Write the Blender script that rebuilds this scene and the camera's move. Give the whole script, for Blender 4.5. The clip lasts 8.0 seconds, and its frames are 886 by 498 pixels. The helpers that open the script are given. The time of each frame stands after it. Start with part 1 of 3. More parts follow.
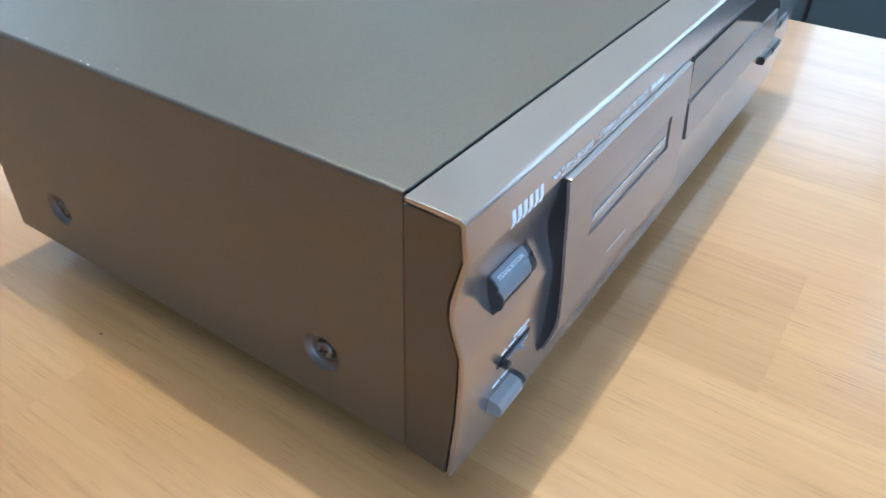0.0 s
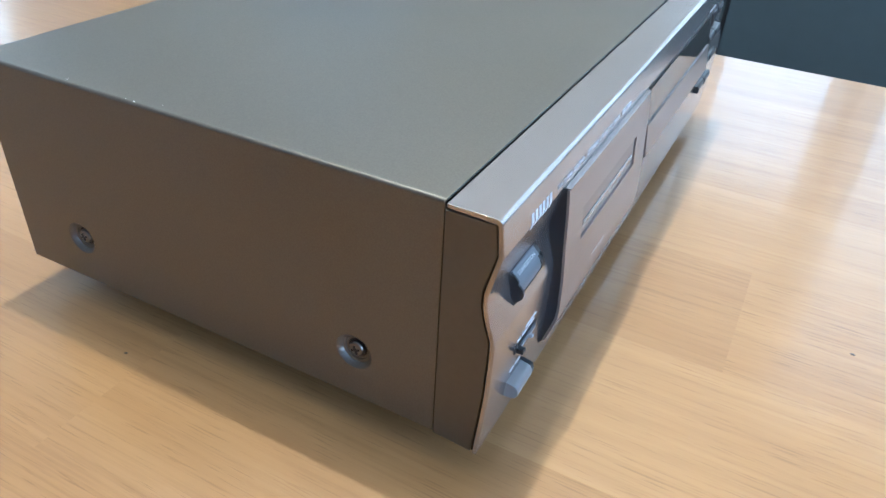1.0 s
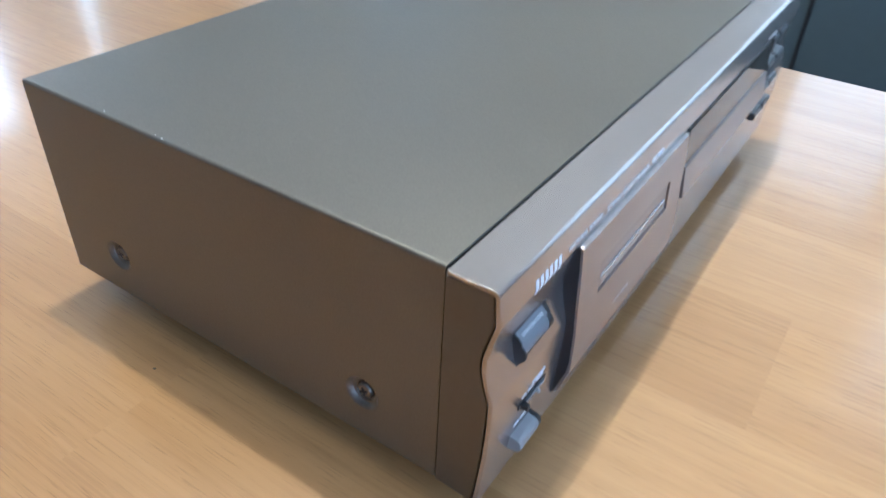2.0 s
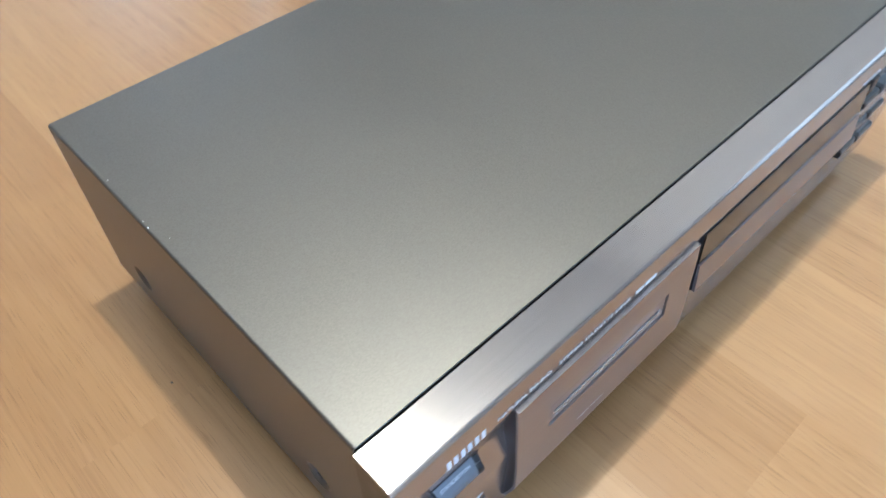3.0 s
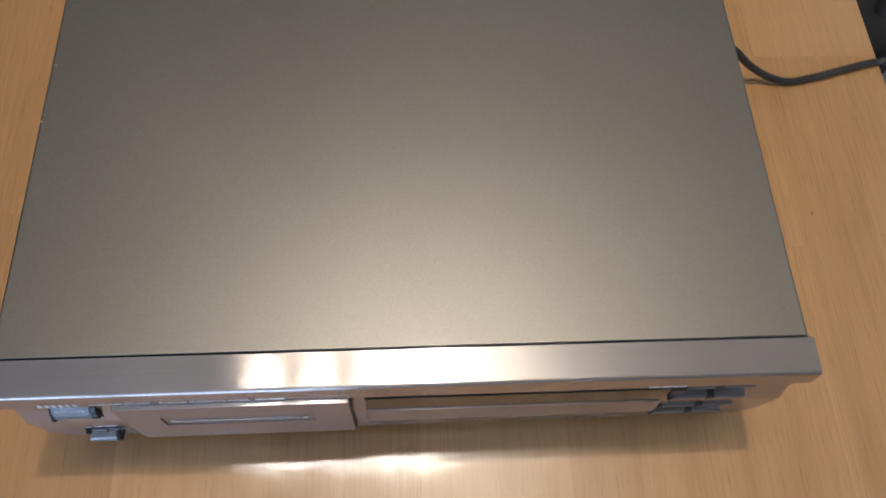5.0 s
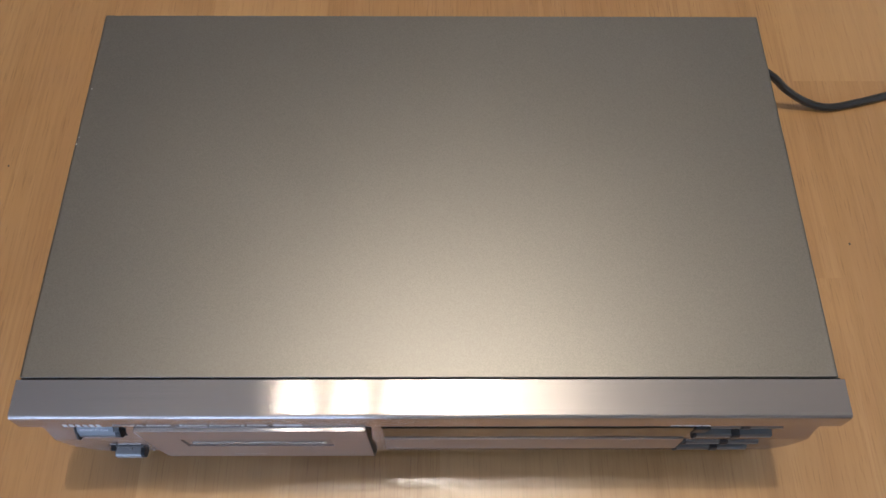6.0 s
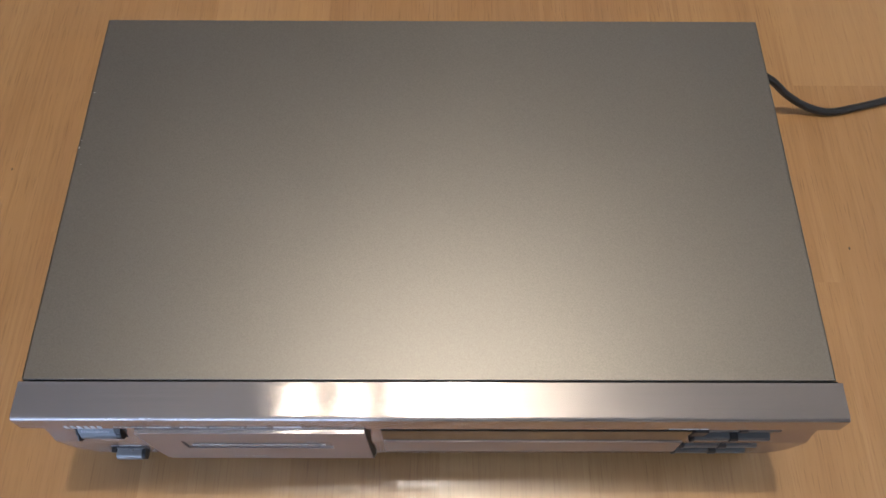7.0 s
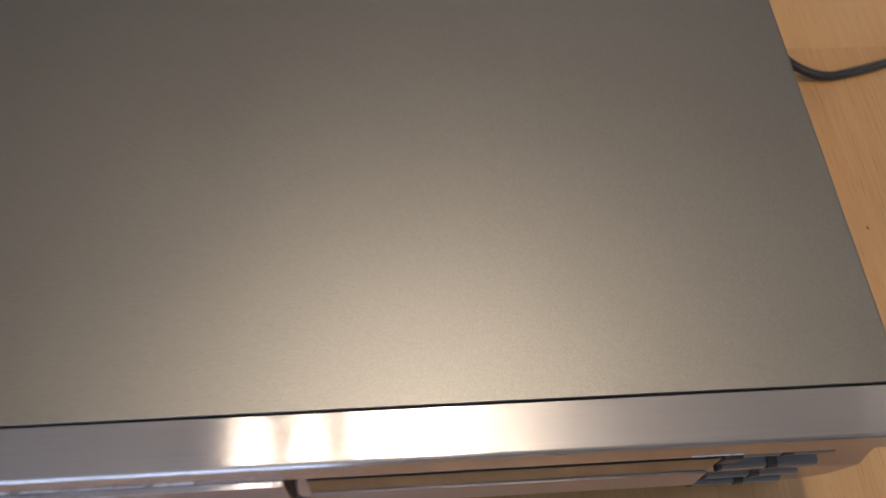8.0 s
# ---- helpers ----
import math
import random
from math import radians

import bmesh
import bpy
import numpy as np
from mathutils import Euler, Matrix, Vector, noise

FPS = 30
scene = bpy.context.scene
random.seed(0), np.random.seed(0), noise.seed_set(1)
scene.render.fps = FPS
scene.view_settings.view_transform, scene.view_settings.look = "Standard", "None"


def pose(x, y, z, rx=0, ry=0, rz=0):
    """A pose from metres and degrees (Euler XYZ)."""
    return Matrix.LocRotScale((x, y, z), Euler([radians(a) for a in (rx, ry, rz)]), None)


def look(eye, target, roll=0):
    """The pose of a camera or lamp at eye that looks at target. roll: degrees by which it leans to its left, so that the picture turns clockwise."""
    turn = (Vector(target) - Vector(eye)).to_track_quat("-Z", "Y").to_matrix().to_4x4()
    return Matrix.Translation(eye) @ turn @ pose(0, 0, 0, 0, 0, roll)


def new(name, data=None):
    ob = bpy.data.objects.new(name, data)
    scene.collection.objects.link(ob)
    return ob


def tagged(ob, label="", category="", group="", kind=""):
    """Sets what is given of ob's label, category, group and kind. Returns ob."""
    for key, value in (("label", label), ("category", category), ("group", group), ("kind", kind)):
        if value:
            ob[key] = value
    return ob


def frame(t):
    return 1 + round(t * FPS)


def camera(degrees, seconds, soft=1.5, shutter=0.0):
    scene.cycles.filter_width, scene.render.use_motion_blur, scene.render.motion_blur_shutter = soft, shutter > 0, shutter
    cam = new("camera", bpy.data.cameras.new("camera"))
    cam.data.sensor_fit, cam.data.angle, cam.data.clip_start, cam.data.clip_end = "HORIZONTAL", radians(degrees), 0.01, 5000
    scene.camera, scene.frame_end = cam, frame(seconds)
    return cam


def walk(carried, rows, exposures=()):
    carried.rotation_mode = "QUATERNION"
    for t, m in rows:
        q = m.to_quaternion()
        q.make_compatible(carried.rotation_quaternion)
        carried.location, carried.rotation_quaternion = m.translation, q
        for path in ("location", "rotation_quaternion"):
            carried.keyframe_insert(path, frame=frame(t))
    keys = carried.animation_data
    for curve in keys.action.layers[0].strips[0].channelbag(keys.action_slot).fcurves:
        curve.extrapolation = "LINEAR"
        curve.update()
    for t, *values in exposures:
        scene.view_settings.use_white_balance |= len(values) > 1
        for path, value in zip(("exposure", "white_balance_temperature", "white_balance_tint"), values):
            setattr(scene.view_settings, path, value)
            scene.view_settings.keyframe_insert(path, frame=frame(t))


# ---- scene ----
# ---------------- camera ----------------
cam = camera(62.9, 8.0, soft=1.5, shutter=0.4)
PATH = [
    (0, (-0.134, -0.08, 0.235), (1.208, 0.789, -0.967), 1.8),
    (0.5, (-0.173, -0.075, 0.244), (1.248, 0.728, -0.911), 2.4),
    (1, (-0.184, -0.07, 0.247), (1.305, 0.663, -0.87), 3.3),
    (1.5, (-0.181, -0.074, 0.253), (1.294, 0.677, -0.871), 3.1),
    (1.8, (-0.171, -0.076, 0.261), (1.259, 0.721, -0.888), 3.3),
    (2, (-0.159, -0.079, 0.271), (1.209, 0.79, -0.901), 2.8),
    (2.2, (-0.141, -0.084, 0.289), (1.166, 0.856, -0.897), 1.6),
    (3.3, (-0.005, -0.076, 0.385), (0.697, 0.858, -1.238), 1.8),
    (3.5, (0.027, -0.067, 0.406), (0.617, 0.846, -1.273), 5.5),
    (3.8, (0.04, -0.066, 0.448), (0.569, 0.726, -1.311), 11.0),
    (4, (0.04, -0.09, 0.464), (0.501, 0.672, -1.326), 11.1),
    (4.2, (0.049, -0.095, 0.486), (0.455, 0.652, -1.325), 10.0),
    (4.5, (0.102, -0.087, 0.489), (0.378, 0.652, -1.349), 5.2),
    (4.7, (0.154, -0.077, 0.487), (0.373, 0.673, -1.354), 8.1),
    (5, (0.212, -0.084, 0.498), (0.327, 0.711, -1.334), 6.3),
    (5.2, (0.225, -0.082, 0.502), (0.275, 0.734, -1.324), 2.6),
    (6.5, (0.219, -0.07, 0.502), (0.229, 0.744, -1.325), 0.7),
    (7, (0.223, -0.073, 0.504), (0.227, 0.75, -1.319), 0.4),
    (7.5, (0.24, -0.076, 0.488), (0.208, 0.778, -1.32), -0.9),
    (7.8, (0.244, -0.069, 0.451), (0.218, 0.848, -1.327), -2.0),
    (8, (0.232, -0.051, 0.406), (0.344, 0.843, -1.379), 4.2),
]

EXPOSURES = [(0, 0.62, 4760, -5), (2.2, 0.50, 4820, -1), (3.3, 0.26, 5080, -1), (4.2, -0.44, 5640, 5), (7.5, -0.50, 5740, 9), (8, -0.52, 5900, 10)]
walk(cam, [(t, look(eye, target, roll)) for t, eye, target, roll in PATH], EXPOSURES)

# ---------------- world ----------------
world = bpy.data.worlds.new("sky")
scene.world = world
world.use_nodes = True
wn = world.node_tree
sky = wn.nodes.new("ShaderNodeTexSky")
sky.sky_type = "NISHITA"
sky.sun_disc = False
sky.sun_elevation = radians(32)
sky.sun_rotation = radians(200)
wn.nodes["Background"].inputs["Strength"].default_value = 0.10
wn.links.new(sky.outputs[0], wn.nodes["Background"].inputs["Color"])

EAST, WEST, SOUTH, NORTH = 1.45, -2.3, -1.9, 2.0     # inner faces of the walls
FLOOR, CEIL = -0.74, 1.76                            # the table top is z = 0


def daylight(name, x, y, z, w, h, rx, rz, watts, colour):
    """Sky light standing in a window's opening, facing the room."""
    lamp = bpy.data.lights.new(name, "AREA")
    lamp.shape, lamp.size, lamp.size_y = "RECTANGLE", w, h
    lamp.energy, lamp.color = watts, colour
    ob = new(name, lamp)
    ob.matrix_world = pose(x, y, z, rx, 0, rz)
    return ob


daylight("daylight_east", EAST + 0.05, -0.695, 0.65, 1.01, 1.00, 90, 90, 5.8, (0.92, 0.96, 1.0))
daylight("daylight_low_east", EAST + 0.05, -0.0175, 0.36, 0.275, 0.42, 90, 90, 0.8, (0.92, 0.95, 1.0))
daylight("daylight_south", -0.70, SOUTH - 0.05, 0.80, 1.5, 1.36, 90, 0, 38, (0.55, 0.70, 1.0))
daylight("daylight_far_east", EAST + 0.05, 1.325, 0.68, 0.85, 0.75, 90, 90, 0.8, (0.78, 0.89, 1.0))
daylight("daylight_small_north", 0.69, NORTH + 0.05, 0.595, 0.26, 0.35, 90, 180, 1.5, (0.92, 0.92, 1.0))
daylight("daylight_north", 1.08, NORTH + 0.05, 0.65, 0.12, 1.1, 90, 180, 1.3, (0.85, 0.93, 1.0))


# ---------------- materials ----------------
class Mat:
    """A small builder round a Principled material."""

    def __init__(self, name, colour, rough=0.5, metal=0.0, **more):
        self.m = bpy.data.materials.new(name)
        self.m.use_nodes = True
        self.t = self.m.node_tree
        self.p = self.t.nodes["Principled BSDF"]
        self.p.inputs["Base Color"].default_value = (*colour, 1)
        self.p.inputs["Roughness"].default_value = rough
        self.p.inputs["Metallic"].default_value = metal
        for k, v in more.items():
            self.p.inputs[k.replace("_", " ")].default_value = v

    def node(self, kind, **props):
        n = self.t.nodes.new(kind)
        for k, v in props.items():
            if k in n.inputs:
                n.inputs[k].default_value = v
        return n

    def link(self, a, b):
        self.t.links.new(a, b)

    def coords(self, scale=(1, 1, 1), kind="Object"):
        c = self.node("ShaderNodeTexCoord")
        m = self.node("ShaderNodeMapping")
        m.inputs["Scale"].default_value = scale
        self.link(c.outputs[kind], m.inputs["Vector"])
        return m.outputs[0]

    def noise(self, vec, scale, detail=3.0, rough=0.55, dist=0.0):
        n = self.node("ShaderNodeTexNoise", Scale=scale, Detail=detail, Roughness=rough, Distortion=dist)
        self.link(vec, n.inputs["Vector"])
        return n.outputs[0]

    def ramp(self, fac, stops):
        r = self.node("ShaderNodeValToRGB")
        e = r.color_ramp.elements
        while len(e) < len(stops):
            e.new(0.5)
        for el, (at, c) in zip(e, stops):
            el.position = at
            el.color = (*c, 1) if len(c) == 3 else c
        self.link(fac, r.inputs[0])
        return r.outputs[0]

    def mix(self, fac, a, b, blend="MIX"):
        n = self.node("ShaderNodeMix")
        n.data_type, n.blend_type = "RGBA", blend
        for sock, v in ((n.inputs[0], fac), (n.inputs[6], a), (n.inputs[7], b)):
            if isinstance(v, (int, float)):
                sock.default_value = v
            elif isinstance(v, tuple):
                sock.default_value = (*v, 1)
            else:
                self.link(v, sock)
        return n.outputs[2]

    def span(self, val, a, b, c, d):
        n = self.node("ShaderNodeMapRange")
        for i, v in enumerate((a, b, c, d)):
            n.inputs[i + 1].default_value = v
        self.link(val, n.inputs[0])
        return n.outputs[0]

    def bump(self, height, strength, distance=0.001):
        b = self.node("ShaderNodeBump", Strength=strength, Distance=distance)
        self.link(height, b.inputs["Height"])
        self.link(b.outputs[0], self.p.inputs["Normal"])
        return b

    def to(self, sock, name):
        self.link(sock, self.p.inputs[name])


def plain(name, colour, rough=0.5, metal=0.0, vary=0.08, scale=60.0, relief=0.0, **more):
    """A surface with slight mottling of tone and gloss at two scales."""
    k = Mat(name, colour, rough, metal, **more)
    v = k.coords()
    n1, n2 = k.noise(v, scale, 4), k.noise(v, scale * 0.13, 2)
    lo, hi = tuple(c * (1 - vary) for c in colour), tuple(min(1, c * (1 + vary)) for c in colour)
    k.to(k.mix(0.5, k.ramp(n1, [(0.3, lo), (0.7, hi)]), k.ramp(n2, [(0.3, lo), (0.7, hi)])), "Base Color")
    k.to(k.span(n2, 0.3, 0.7, max(0.02, rough - 0.05), min(1, rough + 0.05)), "Roughness")
    if relief:
        k.bump(n1, relief, 0.0004)
    return k.m


def wood_material():
    """Lacquered beech-like staves: grain along y with cathedral figure, pores as short dark strokes, fine swirling scratches in the lacquer."""
    k = Mat("lacquered_wood", (0.5, 0.33, 0.17), 0.34)
    info = k.node("ShaderNodeObjectInfo")
    c = k.node("ShaderNodeTexCoord")
    comb = k.node("ShaderNodeCombineXYZ")
    k.link(info.outputs["Random"], comb.inputs[2])
    shift = k.node("ShaderNodeVectorMath")
    shift.operation = "MULTIPLY_ADD"
    shift.inputs[1].default_value = (7.0, 11.0, 5.0)
    k.link(comb.outputs[0], shift.inputs[0])
    k.link(c.outputs["Object"], shift.inputs[2])

    def mapped(s):
        m = k.node("ShaderNodeMapping")
        m.inputs["Scale"].default_value = s
        k.link(shift.outputs[0], m.inputs["Vector"])
        return m.outputs[0]

    def maths(op, a, b):
        n = k.node("ShaderNodeMath")
        n.operation = op
        for sock, v in zip(n.inputs, (a, b)):
            if isinstance(v, (int, float)):
                sock.default_value = v
            else:
                k.link(v, sock)
        return n.outputs[0]

    broad = k.noise(mapped((14, 1.6, 3)), 1.0, 3, 0.5)
    fine = k.noise(mapped((130, 5.0, 20)), 1.0, 5, 0.6)
    streak = k.noise(mapped((420, 9.0, 40)), 1.0, 3, 0.6)
    pores = k.noise(mapped((1300, 40, 60)), 1.0, 2, 0.5)
    # growth rings cut at a slant: contour lines of a stretched, slow field
    field = k.noise(mapped((9, 1.9, 2)), 1.0, 1, 0.45, 0.4)
    rings = maths("PINGPONG", maths("MULTIPLY", field, 14.0), 1.0)
    col = k.ramp(broad, [(0.20, (0.290, 0.152, 0.053)), (0.5, (0.343, 0.188, 0.070)), (0.85, (0.398, 0.229, 0.091))])
    col = k.mix(0.55, col, k.ramp(fine, [(0.2, (0.257, 0.130, 0.043)), (0.55, (0.350, 0.194, 0.071)), (0.75, (0.413, 0.242, 0.098))]))
    col = k.mix(k.span(rings, 0.45, 1.0, 0.0, 0.30), col, (0.261, 0.129, 0.042))
    col = k.mix(k.span(streak, 0.50, 0.70, 0.0, 0.42), col, (0.212, 0.102, 0.034))
    col = k.mix(k.span(pores, 0.60, 0.69, 0.0, 0.50), col, (0.144, 0.068, 0.022))
    col = k.mix(k.span(info.outputs["Random"], 0.4, 1, 0.0, 0.38), col, (0.437, 0.262, 0.114))
    col = k.mix(k.span(info.outputs["Random"], 0.4, 0, 0.0, 0.30), col, (0.269, 0.138, 0.046))
    k.to(col, "Base Color")
    smear = k.noise(k.coords((6, 6, 6)), 1.0, 4, 0.6)
    k.to(k.span(smear, 0.0, 1.0, 0.28, 0.46), "Roughness")
    k.p.inputs["Coat Weight"].default_value = 0.85
    k.to(k.span(smear, 0.25, 0.75, 0.045, 0.10), "Coat Roughness")
    # uneven lacquer, and scratches as thin contour lines of a swirling field
    swirl = k.noise(k.coords((38, 38, 38)), 1.0, 2, 0.5, 1.6)
    line = maths("ABSOLUTE", maths("SUBTRACT", maths("FRACT", maths("MULTIPLY", swirl, 9.0), 0.0), 0.5), 0.0)
    scratch = k.span(line, 0.0, 0.035, -1.0, 0.0)
    wave = maths("MULTIPLY_ADD", k.noise(k.coords((70, 40, 40)), 1.0, 2), 4.5)
    height = maths("ADD", maths("ADD", wave, pores), maths("MULTIPLY", scratch, 0.5))
    k.bump(height, 0.10, 0.0004)
    k.link(k.p.inputs["Normal"].links[0].from_socket, k.p.inputs["Coat Normal"])
    return k.m


def lid_material():
    """Fine-textured metallic paint on sheet steel."""
    k = Mat("metallic_grey_paint", (0.2, 0.19, 0.165), 0.40, 0.95, Coat_Weight=0.35, Coat_Roughness=0.42)
    v = k.coords()
    grain = k.noise(v, 1500, 2)
    cloud = k.noise(v, 9, 3)
    k.to(k.mix(0.5, k.ramp(grain, [(0.3, (0.132, 0.122, 0.106)), (0.7, (0.196, 0.182, 0.158))]),
               k.ramp(cloud, [(0.3, (0.158, 0.147, 0.129)), (0.7, (0.172, 0.160, 0.140))])), "Base Color")
    k.to(k.span(cloud, 0.3, 0.7, 0.450, 0.475), "Roughness")
    k.bump(grain, 0.025, 0.0002)
    return k.m


def brushed_material(name, colour, rough, spread, metal):
    """Aluminium brushed along x: reflections stay narrow along x and smear across it."""
    k = Mat(name, colour, rough, metal, Anisotropic=spread)
    tang = k.node("ShaderNodeTangent")
    tang.direction_type, tang.axis = "RADIAL", "X"
    k.link(tang.outputs[0], k.p.inputs["Tangent"])
    lines = k.noise(k.coords((9, 1300, 1300)), 1.0, 1)
    cloud = k.noise(k.coords((12, 40, 40)), 1.0, 2)
    k.to(k.ramp(lines, [(0.3, tuple(c * 0.97 for c in colour)), (0.7, tuple(min(1, c * 1.03) for c in colour))]), "Base Color")
    k.to(k.span(cloud, 0.0, 1.0, rough - 0.02, rough + 0.02), "Roughness")
    return k.m


WOOD = wood_material()
LID = lid_material()
ALU = brushed_material("brushed_titanium_aluminium", (0.43, 0.395, 0.38), 0.19, 0.95, 0.90)
ALU_DOOR = brushed_material("satin_door_aluminium", (0.335, 0.302, 0.288), 0.34, 0.6, 0.90)
CHEEK = plain("bronze_grey_plastic", (0.142, 0.128, 0.108), 0.42, 0.90, 0.05, 300, 0.02)
BLACK = plain("black_plastic", (0.012, 0.012, 0.013), 0.42, 0, 0.15, 200)
CHASSIS = plain("black_steel", (0.015, 0.014, 0.013), 0.6, 0, 0.2, 80)
KEYGREY = plain("blue_grey_plastic", (0.150, 0.160, 0.174), 0.38, 0.35, 0.05, 200, 0.02)
KEYDARK = plain("dark_grey_key_plastic", (0.092, 0.097, 0.098), 0.35, 0.4, 0.05, 200, 0.02)
KEYPALE = plain("pale_grey_key_plastic", (0.225, 0.228, 0.235), 0.35, 0.4, 0.05, 200, 0.02)
SCREW = plain("black_zinc_screw", (0.20, 0.185, 0.16), 0.3, 0.9, 0.1, 400)
INK = plain("white_print", (0.52, 0.52, 0.52), 0.5, 0, 0.03, 300)
CHIP = plain("bare_metal_chip", (0.8, 0.79, 0.76), 0.5, 0, 0.05, 900)
KNOT = plain("dark_pin_knot", (0.07, 0.045, 0.025), 0.5, 0, 0.2, 900)
RUBBER = plain("black_rubber", (0.02, 0.02, 0.02), 0.7, 0, 0.2, 200)
CORD = plain("black_cable_jacket", (0.012, 0.0115, 0.011), 0.42, 0, 0.2, 150)
RIDGE = plain("pale_smoked_plastic", (0.42, 0.385, 0.34), 0.25, 0.5, 0.04, 200)
WINDOWTINT = Mat("tinted_window", (0.30, 0.27, 0.25), 0.38, 0.7, Coat_Weight=0.1, Coat_Roughness=0.05).m
SMOKED = Mat("smoked_window", (0.030, 0.024, 0.018), 0.06, 0.0).m
TEAL = plain("teal_wall_paint", (0.046, 0.061, 0.067), 0.6, 0, 0.08, 25, 0.05)
WHITEWALL = plain("grey_white_wall_paint", (0.42, 0.415, 0.405), 0.8, 0, 0.03, 12, 0.05)
BROWNWALL = plain("brown_wall_paint", (0.085, 0.058, 0.036), 0.8, 0, 0.05, 12, 0.05)
CEILPAINT = plain("cream_ceiling_paint", (0.66, 0.64, 0.62), 0.8, 0, 0.04, 8, 0.05)
FLOORMAT = plain("grey_floor_covering", (0.13, 0.14, 0.16), 0.7, 0, 0.15, 30, 0.1)
FRAME = plain("white_window_frame", (0.8, 0.8, 0.79), 0.4, 0, 0.03, 20)
SHELL = plain("white_chair_plastic", (0.72, 0.75, 0.80), 0.35, 0, 0.03, 30)
STEEL = plain("dark_painted_steel", (0.05, 0.05, 0.055), 0.4, 0.4, 0.1, 60)
BAGCLOTH = plain("black_fabric", (0.012, 0.012, 0.013), 0.85, 0, 0.3, 400, 0.2)
LAMPBODY = plain("grey_lamp_housing", (0.26, 0.255, 0.25), 0.4, 0, 0.03, 40)
PAPERBLUE = plain("blue_printed_film", (0.03, 0.06, 0.30), 0.25, 0, 0.3, 60)
PLUGWHITE = plain("white_label_plastic", (0.75, 0.74, 0.71), 0.4, 0, 0.04, 100)


def glow(name, colour, strength):
    k = Mat(name, (0.8, 0.8, 0.8), 0.5)
    k.p.inputs["Emission Color"].default_value = (*colour, 1)
    k.p.inputs["Emission Strength"].default_value = strength
    return k.m


LAMPGLOW = glow("lit_lamp_diffuser", (1.0, 0.83, 0.63), 6)


PANE = bpy.data.materials.new("window_glass")
PANE.use_nodes = True
PANE.node_tree.nodes["Principled BSDF"].inputs["Transmission Weight"].default_value = 1.0
PANE.node_tree.nodes["Principled BSDF"].inputs["Roughness"].default_value = 0.0
PANE.node_tree.nodes["Principled BSDF"].inputs["IOR"].default_value = 1.45


# ---------------- mesh helpers ----------------
def mesh_of(name, bm, material, smooth=False):
    bmesh.ops.recalc_face_normals(bm, faces=bm.faces)
    me = bpy.data.meshes.new(name)
    bm.to_mesh(me)
    bm.free()
    me.materials.append(material)
    if smooth:
        me.polygons.foreach_set("use_smooth", [True] * len(me.polygons))
        me.set_sharp_from_angle(angle=radians(35))
    return me


def weigh(ob):
    """Normals that follow the large flats, so that only the rounded edges shade as curves."""
    w = ob.modifiers.new("weighted", "WEIGHTED_NORMAL")
    w.keep_sharp, w.weight = True, 100
    return ob


def part(name, bm, material, parent=None, label="", smooth=False):
    ob = new(name, mesh_of(name, bm, material, smooth))
    if parent:
        ob.parent = parent
    if smooth:
        weigh(ob)
    return tagged(ob, label)


def thing(name, label, category, at=(0, 0, 0), group=""):
    ob = new(name)
    ob.empty_display_size = 0.05
    ob.location = at
    return tagged(ob, label, category, group)


def add_box(bm, x0, x1, y0, y1, z0, z1, bevel=0.0, seg=2):
    m = Matrix.LocRotScale(((x0 + x1) / 2, (y0 + y1) / 2, (z0 + z1) / 2), None, (x1 - x0, y1 - y0, z1 - z0))
    made = bmesh.ops.create_cube(bm, size=1.0, matrix=m)
    if bevel:
        edges = list({e for v in made["verts"] for e in v.link_edges})
        bmesh.ops.bevel(bm, geom=edges, offset=bevel, segments=seg, profile=0.5, affect="EDGES")
    return bm


def box(*a, **k):
    return add_box(bmesh.new(), *a, **k)


def add_extrude(bm, poly, x0, x1, bevel=0.0):
    """A closed outline of (y, z) points, drawn out along x."""
    a = [bm.verts.new((x0, y, z)) for y, z in poly]
    b = [bm.verts.new((x1, y, z)) for y, z in poly]
    n = len(poly)
    caps = [bm.faces.new(a), bm.faces.new(list(reversed(b)))]
    for i in range(n):
        bm.faces.new((a[i], b[i], b[(i + 1) % n], a[(i + 1) % n]))
    if bevel:
        edges = list({e for f in caps for e in f.edges})
        bmesh.ops.bevel(bm, geom=edges, offset=bevel, segments=2, profile=0.5, affect="EDGES")
    return bm


def extrude(poly, x0, x1, bevel=0.0):
    return add_extrude(bmesh.new(), poly, x0, x1, bevel)


def add_revolve(bm, profile, m, steps=32):
    """Outline of (radius, height) turned round z, then placed by m."""
    rings = []
    for r, h in profile:
        if r < 1e-6:
            rings.append([bm.verts.new(m @ Vector((0, 0, h)))])
        else:
            rings.append([bm.verts.new(m @ Vector((r * math.cos(a), r * math.sin(a), h)))
                          for a in (2 * math.pi * i / steps for i in range(steps))])
    for p, q in zip(rings, rings[1:]):
        for i in range(steps):
            j = (i + 1) % steps
            if len(p) == 1:
                bm.faces.new((p[0], q[i], q[j]))
            elif len(q) == 1:
                bm.faces.new((p[i], q[0], p[j]))
            else:
                bm.faces.new((p[i], q[i], q[j], p[j]))
    return bm


def revolve(profile, m, steps=32):
    return add_revolve(bmesh.new(), profile, m, steps)


